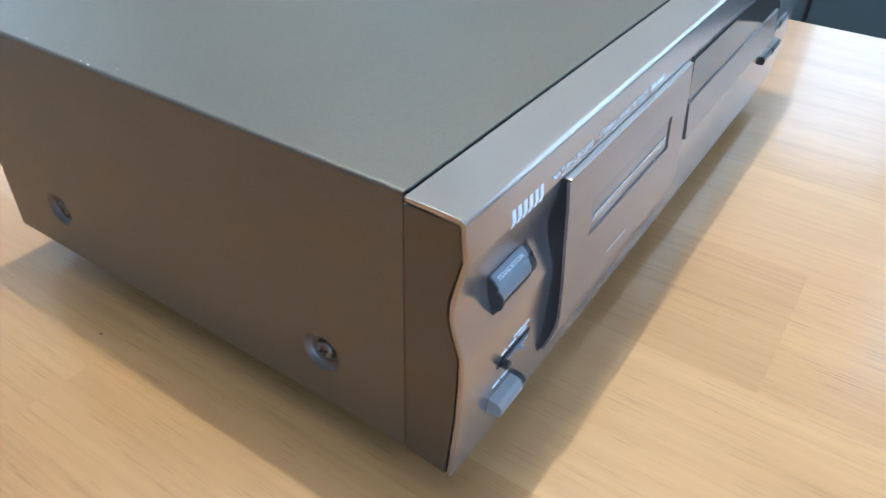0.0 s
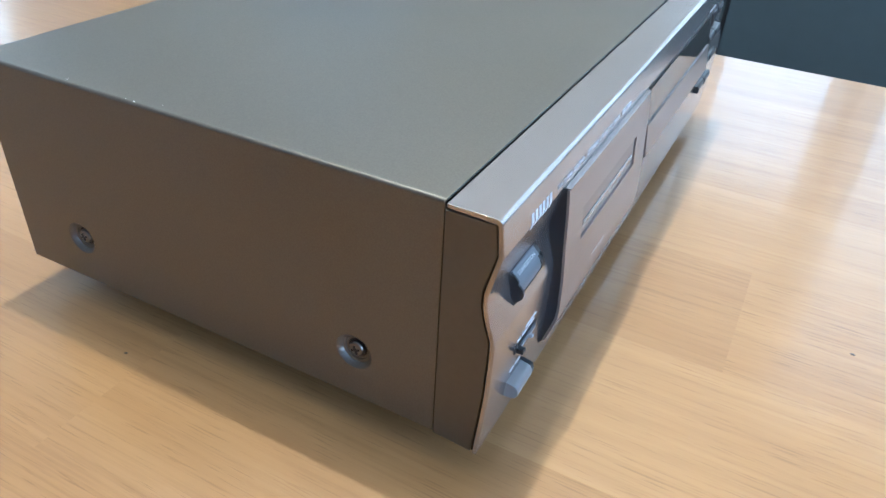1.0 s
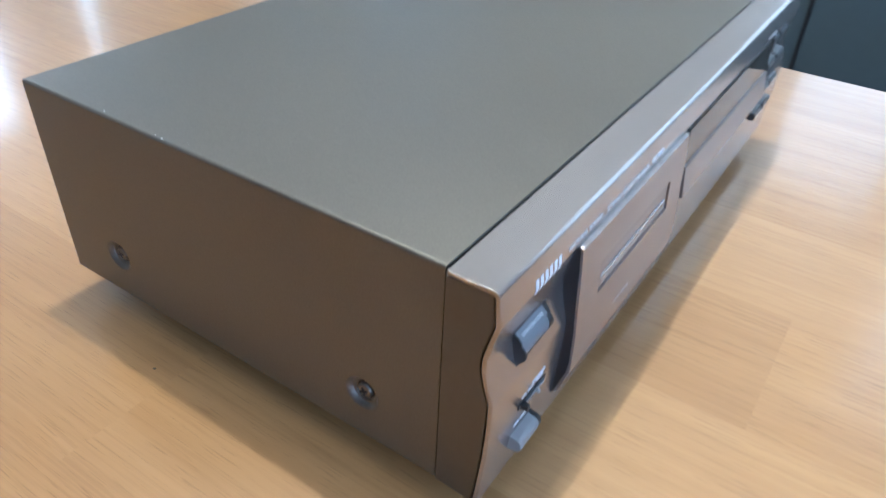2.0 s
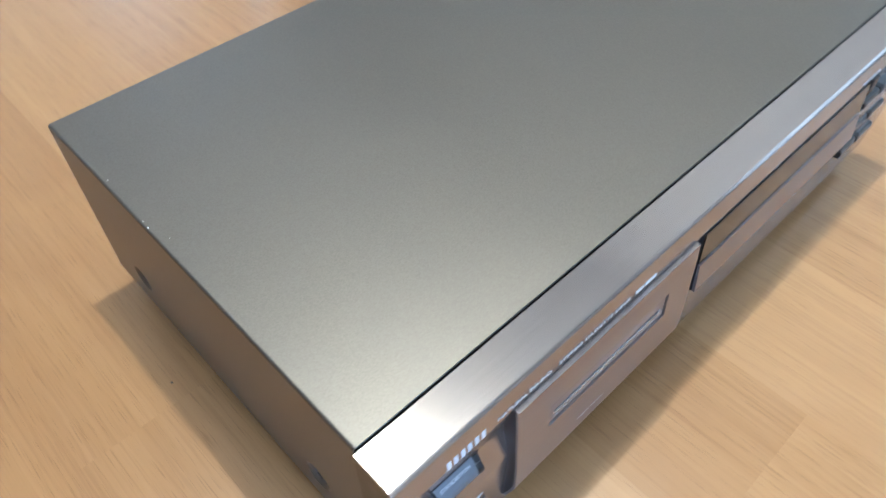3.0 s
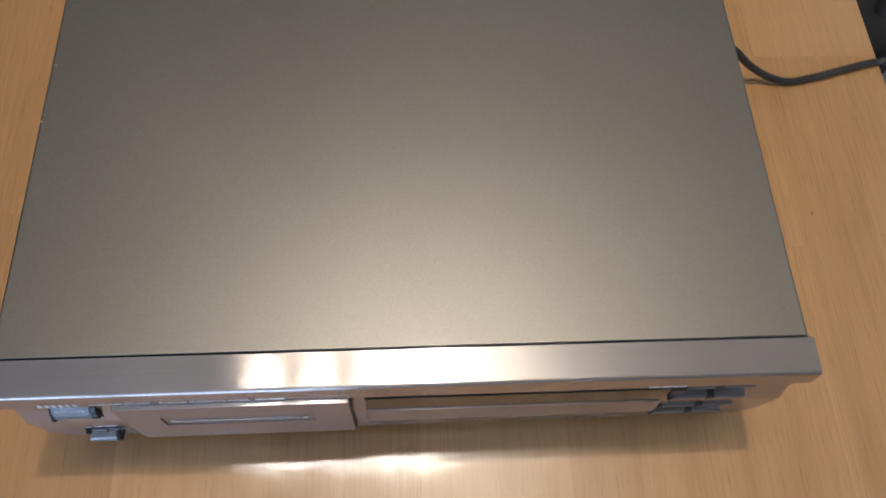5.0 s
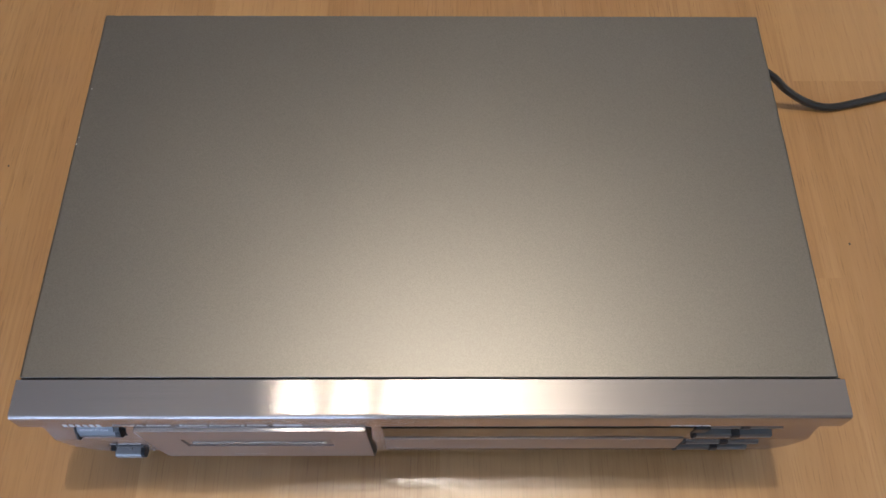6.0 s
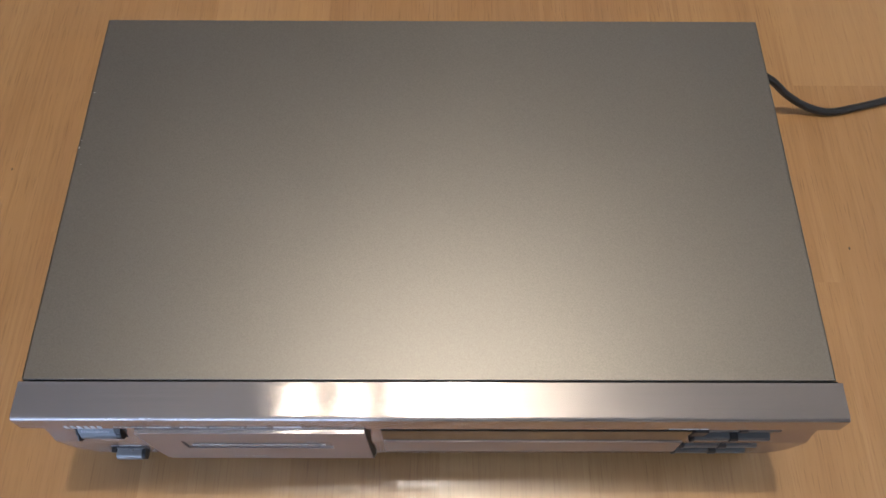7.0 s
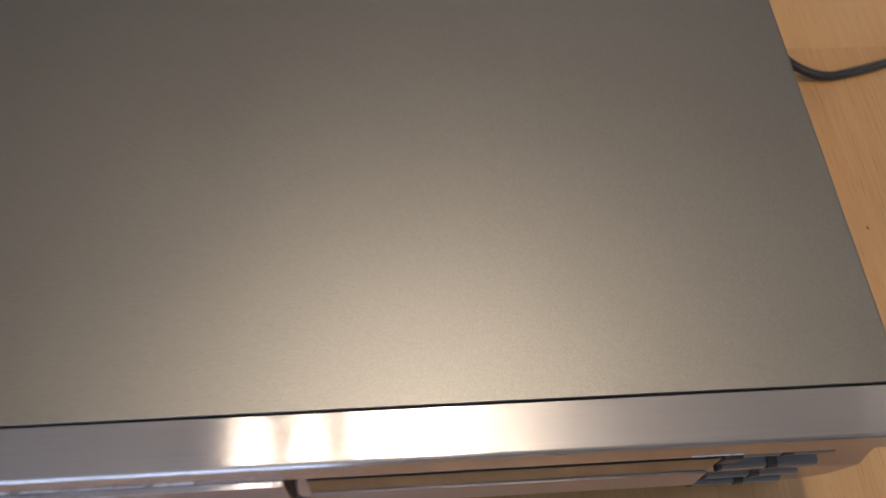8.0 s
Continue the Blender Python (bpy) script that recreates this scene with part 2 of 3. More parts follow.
def add_tube(bm, pts, radius, sides=10):
    """A round tube through the points, smoothed by a Catmull-Rom spline."""
    P = [Vector(p) for p in pts]
    line = []
    for i in range(len(P) - 1):
        a, b, c, d = P[max(i - 1, 0)], P[i], P[i + 1], P[min(i + 2, len(P) - 1)]
        for s in range(8):
            t = s / 8
            line.append(0.5 * (2 * b + (c - a) * t + (2 * a - 5 * b + 4 * c - d) * t * t + (3 * b - a - 3 * c + d) * t ** 3))
    line.append(P[-1])
    rings, side = [], Vector((0, 0, 1))
    for i, p in enumerate(line):
        d = (line[min(i + 1, len(line) - 1)] - line[max(i - 1, 0)]).normalized()
        u = d.cross(side)
        if u.length < 1e-4:
            u = d.cross(Vector((1, 0, 0)))
        u.normalize()
        w = u.cross(d)
        rings.append([bm.verts.new(p + radius * (math.cos(a) * u + math.sin(a) * w)) for a in (2 * math.pi * j / sides for j in range(sides))])
    for p, q in zip(rings, rings[1:]):
        for j in range(sides):
            bm.faces.new((p[j], p[(j + 1) % sides], q[(j + 1) % sides], q[j]))
    bm.faces.new(rings[0])
    bm.faces.new(list(reversed(rings[-1])))
    return bm


def lettering(name, words, x, y, z, width, height, material, parent, tilt=90):
    """Raised print on a face that looks to -y, its lower left corner at (x, z)."""
    cu = bpy.data.curves.new(name, "FONT")
    cu.body = words
    cu.extrude = 0.03
    tmp = new("tmp_text", cu)
    me = bpy.data.meshes.new_from_object(tmp.evaluated_get(bpy.context.evaluated_depsgraph_get()))
    bpy.data.objects.remove(tmp)
    xs = [v.co.x for v in me.vertices]
    ys = [v.co.y for v in me.vertices]
    sx, sy = width / (max(xs) - min(xs)), height / (max(ys) - min(ys))
    me.transform(Matrix.Translation((-min(xs), -min(ys), 0)))
    me.transform(Matrix.Diagonal((sx, sy, 0.002, 1)))
    me.transform(pose(x, y, z, tilt, 0, 0))
    me.materials.clear()
    me.materials.append(material)
    ob = new(name, me)
    ob.parent = parent
    return tagged(ob, "small white printed lettering")


# ---------------- room ----------------
def room():
    t = 0.12
    f = part("floor", box(WEST - t, EAST + t, SOUTH - t, NORTH + t, FLOOR - 0.1, FLOOR), FLOORMAT)
    tagged(f, "grey hard floor covering under the table", "floor", kind="structure")
    c = part("ceiling", box(WEST - t, EAST + t, SOUTH - t, NORTH + t, CEIL, CEIL + 0.1), CEILPAINT)
    tagged(c, "white painted ceiling", "ceiling", kind="structure")

    def wall(name, along, face, out, lo, hi, hole, material, label):
        """A wall with openings (a0, a1, z0, z1), of plain blocks in one mesh."""
        bm = bmesh.new()
        p, q = sorted((face, face + out * t))
        spans, start = [], lo
        for a0, a1, z0, z1 in hole:
            spans += [(start, a0, FLOOR, CEIL), (a0, a1, FLOOR, z0), (a0, a1, z1, CEIL)]
            start = a1
        spans.append((start, hi, FLOOR, CEIL))
        for a, b, z0, z1 in spans:
            if along == "y":
                add_box(bm, p, q, a, b, z0, z1)
            else:
                add_box(bm, a, b, p, q, z0, z1)
        tagged(part(name, bm, material), label, "wall", kind="structure")

    wall("wall_east", "y", EAST, 1, SOUTH, NORTH, [(-1.2, -0.19, 0.15, 1.15), (-0.155, 0.12, 0.15, 0.57), (0.90, 1.75, 0.30, 1.05)], WHITEWALL, "light grey plastered wall above teal cladding")
    cl = part("trim", box(EAST - 0.012, EAST - 0.0002, SOUTH, NORTH, FLOOR, 0.13), TEAL)
    tagged(cl, "dark teal cladding along the lower wall", "cladding", kind="structure")
    wall("wall_west", "y", WEST, -1, SOUTH, NORTH, [], BROWNWALL, "plain brown painted wall")
    wall("wall_south", "x", SOUTH, -1, WEST - t, EAST + t, [(-1.45, 0.05, 0.12, 1.48)], WHITEWALL, "plain white painted wall")
    wall("wall_north", "x", NORTH, 1, WEST - t, EAST + t, [(0.56, 0.82, 0.42, 0.77), (1.02, 1.14, 0.10, 1.20)], WHITEWALL, "plain white painted wall")
    # upright joint between two boards of the teal cladding
    j = part("trim", box(EAST - 0.0145, EAST - 0.0122, 0.105, 0.113, FLOOR, 0.128), BLACK)
    tagged(j, "dark upright joint in the teal cladding", "trim", kind="structure")

    def window(name, along, face, a0, a1, z0, z1, bars):
        w = tagged(new(name), "white framed window with daylight behind", "window", kind="structure")
        s = 0.030 if a1 - a0 < 0.5 else 0.045

        def bar(nm, a, b, c, d, depth=0.05, mat=FRAME):
            lo, hi = face - depth / 2, face + depth / 2
            bm = box(lo, hi, a, b, c, d, bevel=0.004) if along == "y" else box(a, b, lo, hi, c, d, bevel=0.004)
            return part(nm, bm, mat, w)

        bar("frame_side", a0, a0 + s, z0, z1)
        bar("frame_side", a1 - s, a1, z0, z1)
        bar("frame_head", a0 + s, a1 - s, z1 - s, z1)
        bar("frame_sill", a0 + s, a1 - s, z0, z0 + s)
        for b in bars:
            bar("mullion", b - s / 2, b + s / 2, z0 + s, z1 - s)
        edges = [a0 + s] + [e for b in bars for e in (b - s / 2, b + s / 2)] + [a1 - s]
        for a, b in zip(edges[::2], edges[1::2]):
            bar("pane", a, b, z0 + s, z1 - s, 0.006, PANE).visible_shadow = False

    window("window_1", "y", EAST + 0.02, -1.2, -0.19, 0.15, 1.15, (-0.70,))
    window("window_5", "y", EAST + 0.02, -0.155, 0.12, 0.15, 0.57, ())
    window("window_2", "x", SOUTH - 0.02, -1.45, 0.05, 0.12, 1.48, (-0.70,))
    window("window_4", "y", EAST + 0.02, 0.90, 1.75, 0.30, 1.05, (1.325,))
    window("window_6", "x", NORTH + 0.02, 0.56, 0.82, 0.42, 0.77, ())
    window("window_3", "x", NORTH + 0.02, 1.02, 1.14, 0.10, 1.20, ())


room()


def ceiling_lamp():
    """A ceiling light: one wide and two narrow lit diffusers and a bare bulb hung below the plate."""
    cx, cy = 0.08, 0.20
    lamp = thing("ceiling_lamp", "grey ceiling lamp with lit warm diffusers and a hanging bulb", "lamp", (cx, cy, CEIL))
    part("housing", box(-0.32, 0.30, -0.14, 0.27, -0.035, 0, bevel=0.006), LAMPBODY, lamp)
    for x0, x1, y0, y1, watts in ((-0.268, -0.200, -0.012, 0.030, 1.6), (-0.122, -0.066, -0.012, 0.030, 1.5), (0.020, 0.222, -0.025, 0.075, 5.2)):
        lamplight = bpy.data.lights.new("lamp_light", "AREA")
        lamplight.shape, lamplight.size, lamplight.size_y = "RECTANGLE", x1 - x0, y1 - y0
        lamplight.energy, lamplight.color = watts, (1.0, 0.83, 0.63)
        new("lamp_light", lamplight).matrix_world = pose(cx + (x0 + x1) / 2, cy + (y0 + y1) / 2, CEIL - 0.078, 0, 0, 0)
        part("diffuser", box(x0, x1, y0, y1, -0.075, -0.036, bevel=0.008, seg=3), LAMPGLOW, lamp, "lit warm white diffuser", True)
    bx, by, bz = 0.22, 0.055, -0.135
    part("stem", revolve([(0, -0.0352), (0.011, -0.0354), (0.011, bz + 0.035), (0.014, bz + 0.034), (0.014, bz + 0.018), (0, bz + 0.018)], Matrix.Translation((bx, by, 0)), 24), LAMPBODY, lamp, "", True)
    bulb = [(0.013, bz + 0.0178)] + [(0.024 * math.sin(a), bz + 0.024 * math.cos(a)) for a in (0.62 + 2.52 * i / 12 for i in range(12))] + [(0.0, bz - 0.024)]
    part("bulb", revolve(bulb, Matrix.Translation((bx, by, 0)), 28), LAMPGLOW, lamp, "lit round bulb", True)
    spot = bpy.data.lights.new("bulb_light", "POINT")
    spot.shadow_soft_size = 0.014
    spot.energy, spot.color = 58.0, (1.0, 0.83, 0.63)
    new("bulb_light", spot).location = (cx + bx, cy + by, CEIL + bz - 0.042)


ceiling_lamp()


# ---------------- table ----------------
def table():
    t = thing("dining_table", "large lacquered light wooden dining table", "table")
    x1, y0, y1 = 0.631, -0.62, 1.15
    rng = random.Random(5)
    x, joint = x1, {1: 0.128, 6: 0.168}
    for n in range(13):
        # a row of solid staves, glued side by side and butted end to end
        w = 0.109 if n == 0 else 0.100
        cuts = [joint.get(n, rng.uniform(-0.35, 0.75) if n else 2.0)]
        while cuts[-1] + 0.62 < y1 - 0.1:
            cuts.append(cuts[-1] + rng.uniform(0.42, 0.62))
        while cuts[0] - 0.62 > y0 + 0.1:
            cuts.insert(0, cuts[0] - rng.uniform(0.42, 0.62))
        ends = [y0] + [c for c in cuts if y0 + 0.06 < c < y1 - 0.06] + [y1]
        for a, b in zip(ends, ends[1:]):
            part("stave", box(x - w, x, a, b, -0.028, 0.0), WOOD, t)
        x -= w
    for mx, my, r in ((-0.1215, 0.2240, 0.0011), (0.5350, 0.1560, 0.0013), (-0.0175, 0.1810, 0.0010), (0.1725, -0.1365, 0.0014)):
        c = bmesh.new()
        bmesh.ops.create_icosphere(c, subdivisions=2, radius=1.0, matrix=Matrix.LocRotScale((mx, my, 0.0), None, (r * 0.7, r, 0.00015)))
        part("pin_knot", c, KNOT, t, "tiny dark pin knot")
    x0 = x
    for nm, a, b, c, d in (("apron", x0 + 0.1, x1 - 0.1, y0 + 0.09, y0 + 0.115), ("apron", x0 + 0.1, x1 - 0.1, y1 - 0.115, y1 - 0.09),
                           ("apron", x0 + 0.09, x0 + 0.115, y0 + 0.115, y1 - 0.115), ("apron", x1 - 0.115, x1 - 0.09, y0 + 0.115, y1 - 0.115)):
        part(nm, box(a, b, c, d, -0.11, -0.028), WOOD, t)
    for lx in (x0 + 0.08, x1 - 0.08):
        for ly in (y0 + 0.08, y1 - 0.08):
            part("leg", box(lx - 0.035, lx + 0.035, ly - 0.035, ly + 0.035, FLOOR, -0.0285, bevel=0.006), WOOD, t)


table()

# ---------------- cassette deck ----------------
FEET = 0.0045    # what the feet add below the body, whose heights are counted from there
W, TOP, SEAM, BACK, BASE = 0.435, 0.1226, 0.0200, 0.2632, 0.0134
XL, XR = 0.0012, 0.4322     # outer faces of the lid's sides

# front line of the fascia, from the top rear edge down: flat top, rounded nose, upright band, hollow, swell
FRONT = [(SEAM, TOP), (0.0022, TOP), (0.0009, 0.1222), (0.0000, 0.1214), (-0.0004, 0.1203), (-0.0019, 0.1092),
         (-0.0016, 0.1078), (0.0008, 0.0975), (0.0021, 0.0917), (0.0024, 0.0888), (0.0021, 0.0860), (0.0008, 0.0800),
         (-0.0019, 0.0718), (-0.0023, 0.0700), (-0.0022, 0.0600), (-0.0018, 0.0435), (-0.0006, 0.0270), (0.0008, 0.0113)]


def inset(line, d):
    """The line moved inwards (to +y and down) by d."""
    out = []
    for i, (y, z) in enumerate(line):
        a, b = line[max(i - 1, 0)], line[min(i + 1, len(line) - 1)]
        dy, dz = b[0] - a[0], b[1] - a[1]
        n = math.hypot(dy, dz)
        q = (y - dz / n * d, z + dy / n * d)
        out.append((max(q[0], d - 0.0012), min(q[1], TOP - d)) if z > 0.1150 else q)
    return out


def front_y(z):
    """How far forward the fascia stands at a height."""
    for (ya, za), (yb, zb) in zip(FRONT[4:], FRONT[5:]):
        if zb <= z <= za:
            return ya + (yb - ya) * (za - z) / (za - zb)
    return 0.0


# the flatter, swelling front shared by the cassette door and the display block
SWELL = [(-0.0019, 0.1072), (-0.0027, 0.1066), (-0.0038, 0.0954), (-0.0048, 0.0800), (-0.0061, 0.0639), (-0.0066, 0.0490),
         (-0.0062, 0.0435), (-0.0046, 0.0375), (-0.0018, 0.0290), (0.0000, 0.0262)]


def swell_y(z):
    for (ya, za), (yb, zb) in zip(SWELL[1:], SWELL[2:]):
        if zb <= z <= za:
            return ya + (yb - ya) * (za - z) / (za - zb)
    return 0.0


def lid_mesh():
    """Folded sheet: roof with rounded shoulders and two sides with round holes for the screw wells."""
    bm = bmesh.new()
    r = 0.0016
    z1 = TOP + 0.0004
    y0, y1 = SEAM + 0.0014, BACK
    arc = [(XL + r - r * math.cos(a), z1 - r + r * math.sin(a)) for a in (math.pi / 2 * i / 5 for i in range(6))]
    line = arc + [(XR - (x - XL), z) for x, z in reversed(arc)]
    rows = [[bm.verts.new((x, y, z)) for x, z in line] for y in (y0, y1)]
    for i in range(len(line) - 1):
        bm.faces.new((rows[0][i], rows[0][i + 1], rows[1][i + 1], rows[1][i]))
    for x, k in ((XL, 0), (XR, -1)):
        a, b = bm.verts.new((x, y0, BASE)), bm.verts.new((x, y1, BASE))
        loop = [rows[0][k], a, b, rows[1][k]]
        edges = []
        for i in range(4):
            p, q = loop[i], loop[(i + 1) % 4]
            edges.append(bm.edges.get((p, q)) or bm.edges.new((p, q)))
        for cy in WELLS:
            ring = [bm.verts.new((x, cy + 0.0088 * math.cos(t), WELL_Z + 0.0088 * math.sin(t))) for t in (2 * math.pi * i / 32 for i in range(32))]
            edges += [bm.edges.new((ring[i], ring[(i + 1) % 32])) for i in range(32)]
        bmesh.ops.triangle_fill(bm, use_beauty=True, edges=edges)
        inside = [f for f in bm.faces if abs(f.calc_center_median().x - x) < 1e-5
                  and any(math.hypot(f.calc_center_median().y - cy, f.calc_center_median().z - WELL_Z) < 0.0087 for cy in WELLS)]
        bmesh.ops.delete(bm, geom=inside, context="FACES_ONLY")
    # folded lip at the rear
    lip = [bm.verts.new((x, y1, BASE + 0.09)) for x in (XL + 0.002, XR - 0.002)]
    bm.faces.new((rows[1][5], lip[0], lip[1], rows[1][6]))
    return bm


WELLS, WELL_Z = (0.0595, 0.2201), 0.0385


def cassette_deck():
    deck = thing("cassette_deck", "titanium-grey stereo cassette deck standing on a wooden table", "cassette deck", (W / 2, 0.13, FEET))
    deck_inv = Matrix.Translation((-W / 2, -0.13, 0))

    def p(name, bm, mat, parent=None, label="", smooth=False):
        ob = part(name, bm, mat, parent or deck, label, smooth)
        if parent is None:
            ob.matrix_parent_inverse = deck_inv
        return ob

    lid = p("lid", lid_mesh(), LID, None, "grey metallic painted steel cover, slightly chipped")
    sol = lid.modifiers.new("thickness", "SOLIDIFY")
    sol.thickness, sol.offset = 0.0009, -1
    z1, y0 = TOP + 0.0004, SEAM + 0.0014
    fold = [(y0, z1 - 0.0009), (y0 - 0.0003, z1 - 0.0009), (y0 - 0.0003, z1 - 0.0005), (y0 - 0.00022, z1 - 0.0002), (y0 - 0.0001, z1 - 0.00005), (y0, z1)]
    p("front_fold", extrude(fold, XL + 0.0016, XR - 0.0016), LID, None, "rounded front edge of the cover", True)
    p("chassis", box(0.0045, W - 0.0060, 0.0085, BACK - 0.003, 0.0130, TOP - 0.0022), CHASSIS, None, "black steel inner box")
    for fx in (0.045, W - 0.045):
        for fy in (0.045, BACK - 0.035):
            p("foot", revolve([(0, -FEET), (0.0125, -FEET), (0.0135, 0.0012 - FEET), (0.0150, 0.0129), (0, 0.0129)], Matrix.Translation((fx, fy, 0)), 28), RUBBER, None, "", True)

    # screw wells in both sides
    for x, s in ((XL, 1), (XR, -1)):
        for cy in WELLS:
            m = Matrix.Translation((x, cy, WELL_Z)) @ pose(0, 0, 0, 0, -90 * s, 0)
            well = p("screw_well", revolve([(0.0089, 0.0), (0.0082, -0.0003), (0.0068, -0.0016), (0.0066, -0.0021), (0.0056, -0.0025),
                                            (0.0054, -0.0030), (0.0044, -0.0034), (0.0, -0.0034)], m, 40), LID, None, "pressed round recess", True)
            head = bmesh.new()
            add_revolve(head, [(0.0036, -0.0033), (0.0036, -0.0023), (0.0031, -0.0016), (0.0017, -0.0012), (0.0, -0.0011)], m, 28)
            sc = part("screw", head, SCREW, well, "dark metal cross-head screw", True)
            cross = bmesh.new()
            for turn in (20, 110):
                mm = m @ pose(0, 0, 0, 0, 0, turn) @ Matrix.Diagonal((0.0040, 0.0008, 0.0010, 1)) @ Matrix.Translation((0, 0, -1.25))
                bmesh.ops.create_cube(cross, size=1.0, matrix=mm)
            part("cross_slot", cross, BLACK, well)

    # fascia sheet and the cheeks inside its ends
    outer = FRONT
    inner = list(reversed(inset(FRONT, 0.0017)))
    p("fascia", extrude(outer + inner, 0.0, W, 0.0003), ALU, None, "brushed titanium-coloured aluminium front with a wavy profile", True)
    cheek = inset(FRONT, 0.0028)
    gasket = inset(FRONT, 0.0021)
    gasket = [(SEAM + 0.0013, gasket[0][1])] + gasket[1:] + [(SEAM + 0.0013, BASE - 0.0005)]
    for x0, x1 in ((0.0015, 0.0052), (W - 0.0052, W - 0.0015)):
        p("gasket", extrude(gasket, x0, x1), BLACK, None, "thin black gasket behind the end cheek")
    cheek = [(SEAM + 0.0008, cheek[0][1])] + cheek[1:] + [(SEAM + 0.0008, BASE - 0.0005)]
    for x0, x1 in ((0.0006, 0.0014), (W - 0.0014, W - 0.0006)):
        p("cheek", extrude(cheek, x0, x1, 0.0002), CHEEK, None, "bronze-grey end cheek")

    # cassette door: black tray with a satin plate on its front
    def swell_outline(a, b, off, depth):
        zs = [z for _, z in SWELL if b < z < a]
        f = [(swell_y(z) + off, z) for z in [a] + zs + [b]]
        return f + [(depth, b), (depth, a)]

    door = p("cassette_door", extrude(SWELL[1:] + [(0.0060, 0.0262), (0.0060, 0.1066)], 0.0590, 0.1822), BLACK, None, "closed cassette door with a black plastic body")
    bm = bmesh.new()
    # the plate is built of four fields round the window opening
    wx0, wx1, wz0, wz1 = 0.0787, 0.1618, 0.0742, 0.0900

    def field(x0, x1, za, zb):
        zs = [za] + [z for _, z in SWELL[1:-1] if zb < z < za] + [zb]
        pts = [(swell_y(z) - 0.0012, z) for z in zs] + [(swell_y(z) - 0.0001, z) for z in reversed(zs)]
        add_extrude(bm, pts, x0, x1)

    field(0.0590, wx0, 0.1066, 0.0292)
    field(wx1, 0.1822, 0.1066, 0.0292)
    field(wx0, wx1, 0.1066, wz1)
    field(wx0, wx1, wz0, 0.0292)
    bmesh.ops.remove_doubles(bm, verts=bm.verts, dist=1e-6)
    part("door_plate", bm, ALU_DOOR, door, "satin champagne-grey metal plate", True)
    part("top_edge", box(0.0592, 0.1820, -0.0042, -0.0016, 0.1067, 0.1074, bevel=0.0003), ALU, door, "bright polished top edge")
    # window: smoked pane, slightly recessed, with a ridge through its middle
    zs = [wz1 - 0.0006] + [z for _, z in SWELL[1:-1] if wz0 < z < wz1] + [wz0 + 0.0005]
    pane = [(swell_y(z) - 0.0003, z) for z in zs] + [(swell_y(z) + 0.0006, z) for z in reversed(zs)]
    part("window", extrude(pane, wx0 + 0.0006, wx1 - 0.0006), WINDOWTINT, door, "smoked clear cassette window")
    zc = 0.0800
    part("window_ridge", box(wx0 + 0.004, wx1 - 0.004, swell_y(zc) - 0.0010, swell_y(zc) - 0.0002, zc - 0.0013, zc + 0.0013, bevel=0.0003, seg=3), RIDGE, door, "raised pale ridge across the window", True)

    # print on the door below the window, too small to read
    for i, (a, b) in enumerate(((0.100, 0.108), (0.110, 0.119))):
        z = 0.0545
        part("print_bar", box(a, b, swell_y(z) - 0.00135, swell_y(z) - 0.0011, z - 0.0003, z + 0.0003), INK, door)

    # display block: glass above, metal below
    dx0, dx1 = 0.1905, 0.3585
    block = p("display_block", extrude([(-0.0012, 0.1050), (-0.0026, 0.0848), (-0.0050, 0.0660), (0.0045, 0.0640), (0.0060, 0.1050)], dx0, dx1), BLACK, None, "black display housing")
    part("display_glass", extrude([(-0.0022, 0.1048), (-0.0036, 0.0848), (-0.0030, 0.0848), (-0.0016, 0.1048)], dx0 + 0.0003, dx1 - 0.0003), SMOKED, block, "dark unlit display window")
    part("lower_panel", extrude([(-0.0045, 0.0842), (-0.0066, 0.0665), (-0.0062, 0.0655), (-0.0050, 0.0658), (-0.0032, 0.0842)], dx0 + 0.0003, dx1, 0.0002), ALU_DOOR, block, "satin metal strip below the display", True)
    part("shadow_gap", box(dx0, dx1 + 0.001, -0.0014, 0.0030, 0.1052, 0.1062), BLACK, block)

    # standby switch: a rocking bar between black ends, sunk in a black well
    x0, x1 = 0.0200, 0.0402
    rim = (0.0902, 0.0865, 0.0830, 0.0790, 0.0757)
    well = p("standby_switch", extrude([(front_y(z) - 0.00015, z) for z in rim] + [(0.0085, 0.0757), (0.0085, 0.0902)], 0.0188, 0.0438), BLACK, None, "standby switch in a black well")
    bar = [(0.0060, 0.0900), (0.0019, 0.0899), (-0.0007, 0.0874), (-0.0009, 0.0866), (-0.0001, 0.0859), (-0.0015, 0.0848), (-0.0026, 0.0824),
           (-0.0024, 0.0806), (-0.0016, 0.0788), (-0.0009, 0.0774), (-0.0008, 0.0762), (0.0060, 0.0760)]
    part("switch_bar", extrude(bar, x0, x1, 0.0002), KEYGREY, well, "blue-grey plastic bar", True)
    cap = [(0.0050, 0.0899), (0.0004, 0.0890), (-0.0016, 0.0868), (-0.0016, 0.0852)]
    cap += [(-0.0002 - 0.0038 * math.sin(a), 0.0816 + 0.0040 * math.cos(a)) for a in (0.35 + 2.4 * i / 9 for i in range(10))] + [(-0.0006, 0.0757), (0.0050, 0.0757)]
    part("end_cap", extrude(cap, x0 - 0.0012, x0 - 0.0001, 0.0002), BLACK, well, "", True)
    part("end_cap", extrude([(y + 0.0012, z) for y, z in cap[:-1]] + [(0.0062, 0.0757)], x1 + 0.0001, x1 + 0.0030), BLACK, well, "", True)
    for z in (0.0782, 0.0790):
        part("switch_groove", box(x0 + 0.0004, x1 - 0.0004, -0.0019, 0.003, z, z + 0.0003), BLACK, well)
